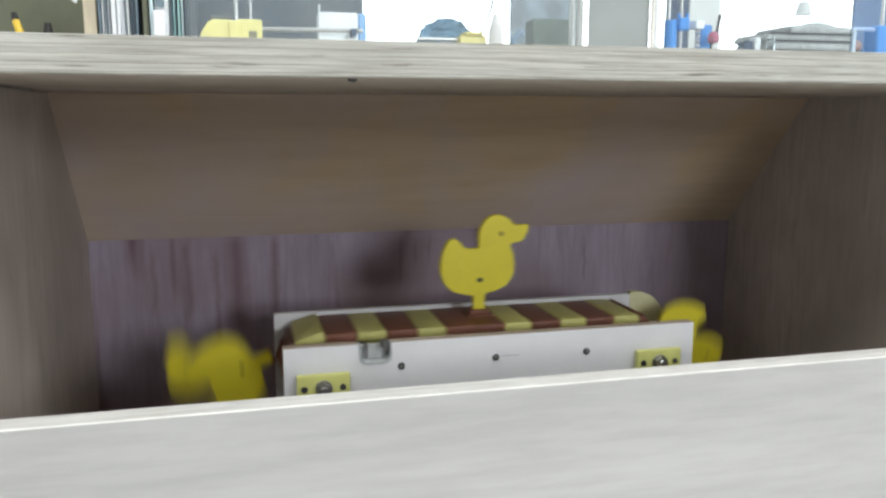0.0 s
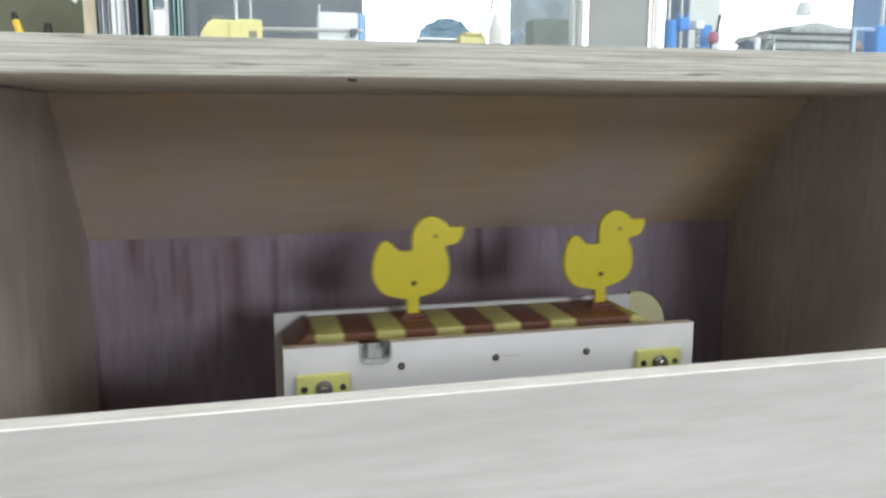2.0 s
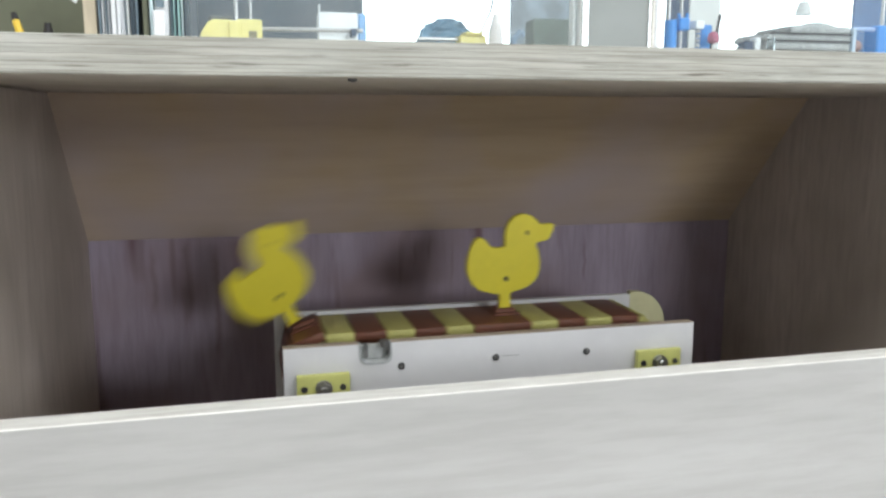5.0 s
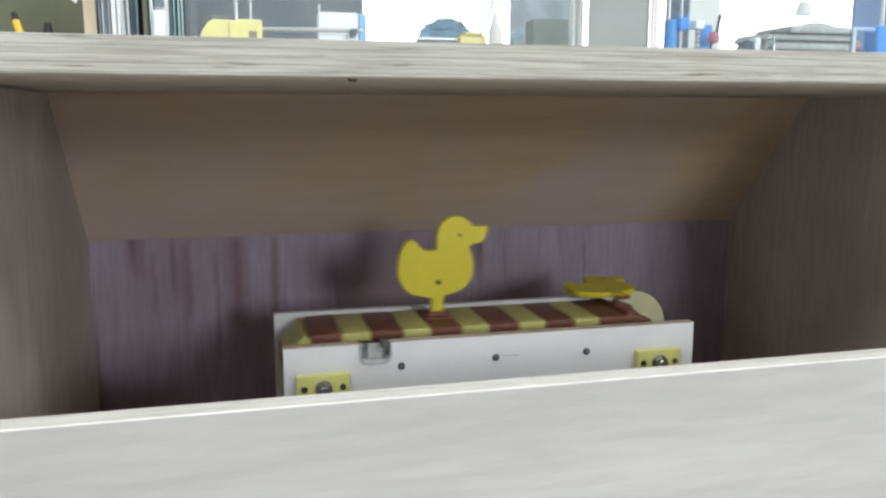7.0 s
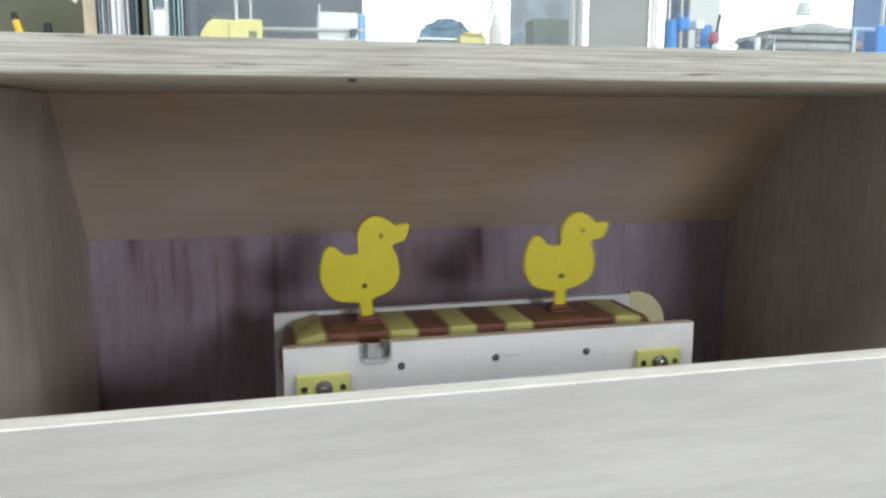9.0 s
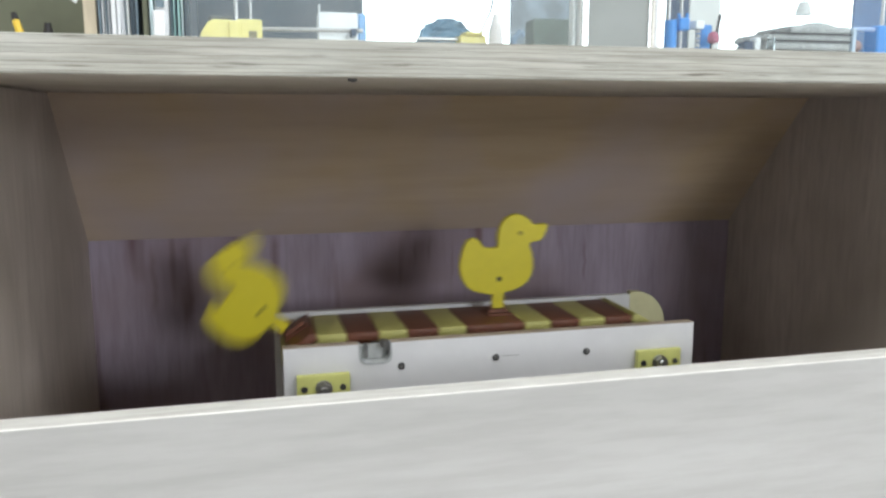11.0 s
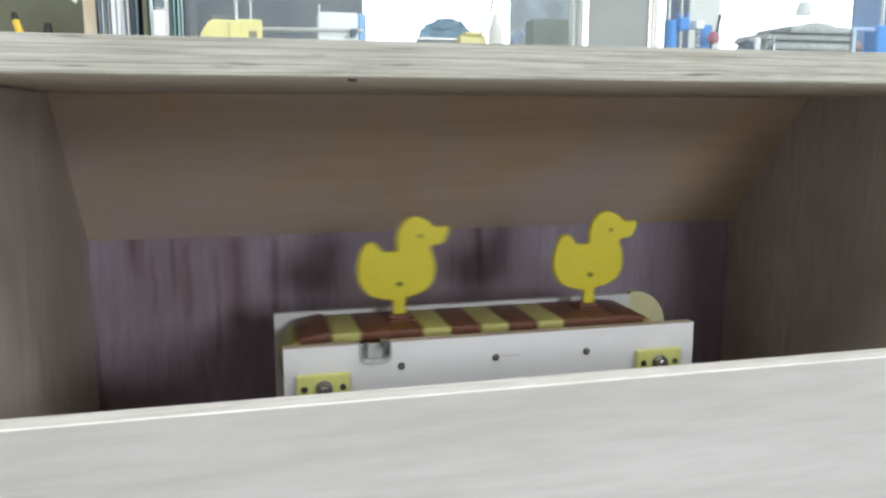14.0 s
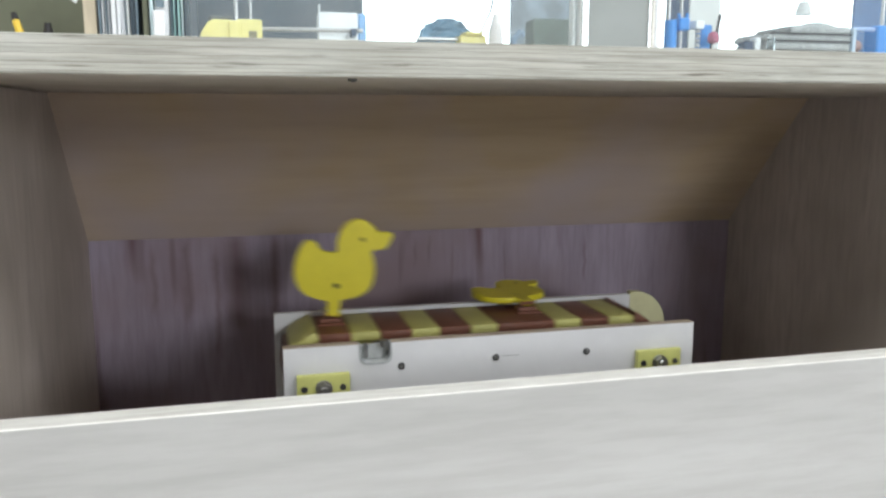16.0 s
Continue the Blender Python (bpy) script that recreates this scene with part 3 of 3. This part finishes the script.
for i, (x0, x1, c) in enumerate(SHEETS):
    bm = solid(x0, x1, 0.49 + 0.0015 * (i % 3), 0.58, TOP, TOP + 0.075, bevel=0.0002)
    bmesh.ops.rotate(bm, cent=(x0, 0.5, TOP), matrix=Matrix.Rotation(radians((i * 37 % 5 - 2) * 0.3), 3, "Y"), verts=bm.verts)
    single("filed_sheet", bm, SHEET_MATERIAL[c], SHEET_WORDS[c], "sheet", "sheets filed on the shelf")
upright("dark_label", -0.0447, -0.0402, 0.488, 0.4893, 0.07, SHEET_MATERIAL["n"], "dark label strip against a white sheet", "label").location.z = 0.0225
tag_card = upright("white_card", -0.0462, -0.0398, 0.4862, 0.4876, 0.0208, WHITE_BOARD, "small white card on the shelf", "card")

# printer with yellow parts
printer = thing("yellow_printer", (0, 0.47, TOP), "desktop printer parts in yellow plastic with steel rods", "printer")


def prn(name, bm, material, label="", smooth=False, parent=None):
    bmesh.ops.translate(bm, vec=(0, -0.47, -TOP), verts=bm.verts)
    return part(name, bm, material, parent or printer, label, smooth)


bm = slab([(-0.0195, ez(0.0415)), (-0.0125, ez(0.0396)), (0.0125, ez(0.0396)), (0.0125, ez(0.0535)), (0.0105, ez(0.0540)), (-0.0002, ez(0.0540)),
           (-0.0012, ez(0.0532)), (-0.0130, ez(0.0537)), (-0.0160, ez(0.0522)), (-0.0195, ez(0.0470))], 0.462, 0.482, 0.0006)
prn("corner_bracket", bm, CREAM_YELLOW, "yellow printed corner bracket")
prn("bracket_rib", solid(-0.0052, 0.0012, 0.4590, 0.4624, TOP, ez(0.0528), bevel=0.0005), CREAM_YELLOW)
# no hollow here: a flat dark strip gives the slot its shade
prn("slot_shade_strip", solid(0.0052, 0.0096, 0.4612, 0.4624, TOP + 0.001, ez(0.0478), bevel=0.0003), plain("slot_shade", (0.22, 0.2, 0.12), 0.8), "dark strip coloured as the shade of the bracket slot")
prn("bracket_lug", bar((-0.0175, 0.458, ez(0.0445)), (-0.0175, 0.463, ez(0.0445)), 0.0024, None, 18), CREAM_YELLOW, "", True)
prn("motor_body", solid(-0.0165, -0.0030, 0.4860, 0.4980, TOP, ez(0.0585), bevel=0.0015), plain("grey_motor", (0.12, 0.13, 0.12), 0.5, vary=0.3), "dark grey motor behind the bracket")
prn("upright_rod", bar((-0.0012, 0.472, ez(0.0535)), (-0.0012, 0.472, ez(0.12)), 0.0011), STEEL, "", True)
prn("upright_rod", bar((0.0068, 0.478, ez(0.0535)), (0.0068, 0.478, ez(0.12)), 0.0007), STEEL, "", True)
prn("cross_rod", bar((0.0120, 0.47, ez(0.0500)), (0.0690, 0.47, ez(0.0503)), 0.0012), STEEL, "steel cross rod", True)
prn("white_housing", solid(0.0449, 0.0676, 0.478, 0.492, TOP, ez(0.0612), bevel=0.0008), WHITE_BOARD, "white plastic housing")
prn("housing_lip", solid(0.0446, 0.0456, 0.4765, 0.4778, TOP, ez(0.0650), bevel=0.0002), WHITE_BOARD, "thin white lip")
prn("blue_motor", solid(0.0678, 0.0728, 0.480, 0.490, TOP, ez(0.0612), bevel=0.0012), plain("blue_motor_case", (0.25, 0.45, 0.74), 0.4), "small blue motor")
prn("rod_clip", solid(0.0620, 0.0652, 0.4672, 0.4770, ez(0.0468), ez(0.0512), bevel=0.0005), NAVY, "dark clip on the rod")
prn("rear_bracket", solid(0.1620, 0.1830, 0.60, 0.614, TOP, ez(0.0630), bevel=0.001), CREAM_YELLOW, "yellow printed rear bracket")
prn("rear_bracket_cap", solid(0.1655, 0.1800, 0.598, 0.612, ez(0.0630), ez(0.0655), bevel=0.0008), CREAM_YELLOW)
prn("rear_rod", bar((0.1300, 0.606, ez(0.0602)), (0.1625, 0.606, ez(0.0602)), 0.0013), STEEL, "", True)
bm = bmesh.new()
bmesh.ops.create_icosphere(bm, subdivisions=4, radius=1.0)
for v in bm.verts:
    n = noise.noise_vector(v.co * 2.2) + 0.6 * noise.noise_vector(v.co * 5.0)
    p = v.co.copy()
    p.z = max(p.z, -0.45)
    p.x = math.copysign(abs(p.x) ** 0.75, p.x)
    v.co = Vector((0.1590 + 0.0235 * p.x, 0.630 + 0.009 * p.y, ez(0.0510) + 0.0235 * p.z)) + 0.0036 * n
low = min(v.co.z for v in bm.verts)
bmesh.ops.translate(bm, vec=(0, 0, TOP - low), verts=bm.verts)
single("tool_bag", bm, plain("slate_blue_cloth", (0.13, 0.25, 0.36), 0.8, vary=0.35, scale=90, bump=0.5), "lumpy slate-blue bag on the shelf", "bag", "", True)
# hanging lead
lead = bpy.data.curves.new("lead", "CURVE")
lead.dimensions, lead.bevel_depth, lead.bevel_resolution = "3D", 0.0007, 2
sp = lead.splines.new("BEZIER")
sp.bezier_points.add(2)
for p, co in zip(sp.bezier_points, ((0.1885, 0.6, ez(0.12)), (0.1868, 0.6, ez(0.085)), (0.1800, 0.606, ez(0.0660)))):
    p.co, p.handle_left_type, p.handle_right_type = co, "AUTO", "AUTO"
lead.materials.append(NAVY)
tagged(new("lead", lead), "thin dark lead hanging behind the rods", "cable")
bm = bar((0.1965, 0.62, TOP), (0.1965, 0.62, ez(0.068)), 0.0062, 0.0056, 20)
rod(bm, (0.1965, 0.62, ez(0.068)), (0.1965, 0.62, ez(0.082)), 0.0056, 0.0022, 20)
single("white_bottle", bm, plain("milky_plastic", (0.85, 0.82, 0.83), 0.4, vary=0.03), "milky white plastic bottle on the shelf", "bottle", "", True)
# behind the acrylic
bm = bar((0.2115, 0.62, TOP), (0.2115, 0.62, ez(0.0625)), 0.0022, None, 12)
rod(bm, (0.2115, 0.62, ez(0.0625)), (0.2172, 0.62, ez(0.0690)), 0.0022, 0.002, 12)
rod(bm, (0.2172, 0.62, ez(0.0690)), (0.2200, 0.62, ez(0.0655)), 0.002, 0.0018, 12)
single("bent_hose", bm, plain("grey_hose", (0.18, 0.27, 0.38), 0.5), "bent grey hose behind the acrylic", "hose", "", True)
# box made larger and darker to stand for greenish reflections in the acrylic
upright("green_box", 0.2280, 0.2600, 0.62, 0.64, 0.0400, plain("dull_green", (0.10, 0.13, 0.11), 0.6, vary=0.35), "dull green box behind the acrylic, enlarged to imitate greenish reflections", "box", 0.001)
# white film in these doors imitates the glare over the shelf
upright("acrylic_door", -0.0262, 0.1880, 0.440, 0.443, 0.12, GLARE_ACRYLIC, "clear acrylic door on the shelf, veiling glare as a white film", "door", 0.0).visible_shadow = False
upright("acrylic_door", 0.2420, 0.4600, 0.436, 0.439, 0.12, GLARE_ACRYLIC, "clear acrylic door on the shelf, veiling glare as a white film", "door", 0.0).visible_shadow = False
upright("acrylic_edge", 0.2092, 0.2112, 0.496, 0.503, 0.09, GREY_PANEL, "pale grey acrylic edge strip", "strip")
# near-white colour stands for the glint along the acrylic edge
upright("acrylic_edge", 0.2122, 0.2148, 0.492, 0.500, 0.09, plain("edge_glint", (0.8, 0.84, 0.84), 0.3, 0.2, 0.05), "acrylic edge strip with its glint in the colour", "strip")
# divider
bm = solid(0, 0.0385, -0.0015, 0.0015, 0, 0.12, bevel=0.0004)
bmesh.ops.transform(bm, matrix=pose(0.2154, 0.4852, TOP, 0, 0, -44.5), verts=bm.verts)
single("divider_panel", bm, plain("pale_grey_green_board", (0.42, 0.46, 0.46), 0.5, vary=0.06, scale=20), "pale grey divider panel standing aslant on the shelf", "panel")
upright("edge_strip", 0.2424, 0.2443, 0.4530, 0.4556, 0.12, BOARD_EDGE, "cream edge strip on the divider", "strip")
upright("edge_strip", 0.2446, 0.2474, 0.4530, 0.4556, 0.12, WHITE_BOARD, "white edge strip on the divider", "strip")

# printer with blue parts
blue = thing("blue_printer", (0.29, 0.5, TOP), "desktop printer parts in blue plastic with steel rods", "printer")


def blu(name, bm, material, label="", smooth=False):
    bmesh.ops.translate(bm, vec=(-0.29, -0.5, -TOP), verts=bm.verts)
    return part(name, bm, material, blue, label, smooth)


blu("blue_column", bar((0.2812, 0.5, TOP), (0.2812, 0.5, ez(0.0655)), 0.0042, None, 24), BLUE_PRINT, "blue printed column", True)
blu("upright_rod", bar((0.2812, 0.503, ez(0.0656)), (0.2812, 0.503, ez(0.12)), 0.0012), STEEL, "", True)
blu("upright_rod", bar((0.2888, 0.5, TOP), (0.2888, 0.5, ez(0.12)), 0.0012), STEEL, "", True)
blu("rod_clamp", solid(0.2856, 0.2935, 0.496, 0.505, ez(0.0590), ez(0.0672), bevel=0.0008), BLUE_PRINT, "blue rod clamp")
blu("rod_clamp_nub", bar((0.2868, 0.499, ez(0.0672)), (0.2862, 0.499, ez(0.0702)), 0.0009, 0.0012, 8), BLUE_PRINT, "", True)
blu("rod_clamp_nub", bar((0.2922, 0.499, ez(0.0672)), (0.2930, 0.499, ez(0.0702)), 0.0009, 0.0012, 8), BLUE_PRINT, "", True)
blu("white_cap", solid(0.2965, 0.3032, 0.494, 0.502, ez(0.0600), ez(0.0655), bevel=0.0006), WHITE_BOARD, "white cap")
bm = bmesh.new()
for i in range(7):
    rod(bm, (0.3005, 0.498, TOP + 0.003 * i), (0.3005, 0.498, TOP + 0.003 * i + 0.0021), 0.0021, 0.0017, 14)
blu("lead_screw", bm, STEEL, "threaded steel lead screw")
blu("blue_carriage", solid(0.3058, 0.3150, 0.503, 0.510, TOP, ez(0.0640), bevel=0.001), BLUE_PRINT, "blue carriage")
bm = bmesh.new()
bmesh.ops.create_icosphere(bm, subdivisions=2, radius=0.0042, matrix=pose(0.3115, 0.496, ez(0.0545)))
for v in bm.verts:
    v.co += 0.0014 * noise.noise_vector(v.co * 300)
blu("red_knob", bm, RED, "red knob")
blu("black_wire", bar((0.3148, 0.498, ez(0.058)), (0.3170, 0.498, ez(0.070)), 0.0010, 0.0013, 8), BLACK, "", True)
blu("black_wire", bar((0.3090, 0.496, TOP), (0.3100, 0.496, ez(0.051)), 0.0007, 0.0009, 8), BLACK, "", True)
upright("small_black_box", 0.3380, 0.3455, 0.5, 0.508, 0.0140, NAVY, "small dark box on the shelf", "box", 0.0006)
upright("small_white_box", 0.3470, 0.3512, 0.5, 0.508, 0.0165, WHITE_BOARD, "small white box on the shelf", "box", 0.0006)
bm = bar((0.3545, 0.494, TOP), (0.3545, 0.494, ez(0.0560)), 0.0036, 0.0022, 16)
single("glass_vial", bm, CLEAR, "small clear vial beside the grey stack", "vial", "", True)


def folded_stack():
    st = thing("folded_stack", (0.39, 0.51, TOP), "stack of folded grey cloths with dark seams", "cloth stack")
    z = 0.0
    for i, (a, b, h) in enumerate(((-0.0325, 0.0335, 0.0080), (-0.0325, 0.0328, 0.0066), (-0.0345, 0.0332, 0.0050), (-0.0170, 0.0325, 0.0058))):
        bm = solid(a, b, -0.012, 0.03, z, z + h, bevel=0.0022, seg=3)
        part("folded_cloth", bm, GREY_CLOTH, st, "", True)
        if i < 3:
            part("seam", solid(a + 0.002, b - 0.001, -0.0128, 0.028, z + h - 0.0006, z + h + 0.0006), BLACK, st, "dark seam")
        z += h
    bm = bmesh.new()
    bmesh.ops.create_icosphere(bm, subdivisions=3, radius=1.0, matrix=Matrix.LocRotScale((0.016, 0.005, z - 0.0008), None, (0.0155, 0.012, 0.0052)))
    part("rolled_top", bm, GREY_CLOTH, st, "rounded grey cloth on top", True)
    return st


folded_stack()
# frame at the far end
frame_thing = thing("printer_frame", (0.425, 0.5, TOP), "pale steel and blue printer frame on the shelf", "printer")


def frm(name, bm, material, label="", smooth=False):
    bmesh.ops.translate(bm, vec=(-0.425, -0.5, -TOP), verts=bm.verts)
    return part(name, bm, material, frame_thing, label, smooth)


frm("post", solid(0.4232, 0.4262, 0.497, 0.503, TOP, ez(0.064), bevel=0.0004), plain("pale_blue_bar", (0.55, 0.68, 0.82), 0.35, 0.2), "pale blue post")
frm("cross_bar", bar((0.4240, 0.5, ez(0.0638)), (0.4700, 0.5, ez(0.0638)), 0.0014), plain("powder_blue_bar", (0.4, 0.55, 0.85), 0.35, 0.1), "powder-blue cross bar", True)
frm("low_bar", bar((0.4240, 0.5, ez(0.0452)), (0.4700, 0.5, ez(0.0452)), 0.0010), STEEL, "", True)
frm("corner_piece", solid(0.4430, 0.4600, 0.496, 0.510, TOP, ez(0.0665), bevel=0.0012), BLUE_PRINT, "blue printed corner piece")
frm("upright_rod", bar((0.4475, 0.498, ez(0.0665)), (0.4475, 0.498, ez(0.12)), 0.0013), STEEL, "", True)
bm = bmesh.new()
bmesh.ops.create_icosphere(bm, subdivisions=2, radius=0.0048, matrix=pose(0.4345, 0.508, ez(0.0525)))
frm("copper_ball", bm, plain("copper_plastic", (0.4, 0.26, 0.24), 0.5), "dull copper-coloured ball", True)
# bulb hanging from above
pendant = thing("hanging_shade", (0.690, 0.9, ez(0.130)), "small grey lamp shade hanging by the window", "lamp shade")
part("shade", bar((0, 0, 0), (0, 0, 0.016), 0.0105, 0.0060, 24), GREY_PANEL, pendant, "grey cone shade", True)
part("cord", bar((0, 0, 0.016), (0, 0, 2.5 - ez(0.130)), 0.0015, None, 8), BLACK, pendant, "", True)
# short scratch in the side panel
mark = slab([(-0.0014, -0.010), (0.0004, -0.011), (0.0016, 0.004), (0.0010, 0.011), (-0.0002, 0.005)], -0.00015, 0.00015)
bmesh.ops.transform(mark, matrix=pose(XR - 0.0004, 0.548, EYE_Z - 0.093, 0, 18, 90), verts=mark.verts)
single("scratch_mark", mark, plain("scratched_wood", (0.1, 0.085, 0.075), 0.9), "dark scratch in the plywood side", "scratch")
# screw head under the shelf edge
nail = thing("shelf_screw", (0.0566, 0.4245, SHELF_Z0), "small dark steel screw under the shelf edge", "screw")
part("head", bar((0, 0, -0.0001), (0, 0, -0.0016), 0.0028, 0.0022, 16), DARK_STEEL, nail, "", True)
part("socket", bar((0, 0, -0.0015), (0, 0, -0.0019), 0.0012, None, 6), BLACK, nail)


def motions():
    for ob, s in links:
        walk(ob, [(i / 10, DROP @ belt_pose(travelled(i / 10) + s)) for i in range(161)])
    for i, (ob, s) in enumerate(ducks):
        rows = []
        for k in range(481):
            t = k / FPS
            fall, at = lean(i, t), travelled(t) + s
            past = at % LOOP - RUN
            tip = 22 * fall / 89 * min(1.0, max(0.0, (past - 0.019) / 0.010)) * min(1.0, max(0.0, (0.09 - past) / 0.03))
            fall *= 1 - 0.5 * min(1.0, max(0.0, (past - 0.019) / 0.012)) - 0.5 * min(1.0, max(0.0, (past - 0.031) / 0.03))
            lead = (0.006 if RUN * 0.5 < at % LOOP < RUN * 1.5 else 0.0115) * (1 - fall / 89) + 0.016 * fall / 89
            if at % LOOP > 0.54:
                lead += 0.003 * min(1.0, max(0.0, (0.655 - at % LOOP) / 0.021)) + 0.011 * min(1.0, max(0.0, (0.634 - at % LOOP) / 0.014))
            rows.append((t, belt_pose(at - lead) @ pose(lead + swing(SLIDE, i, at), 0.021, LINK_TOP + HINGE) @ pose(0, 0, 0, -fall, swing(SWING, i, at) * (1 - fall / 89) + tip, 7 * fall / 89)))
        walk(ob, rows)


motions()
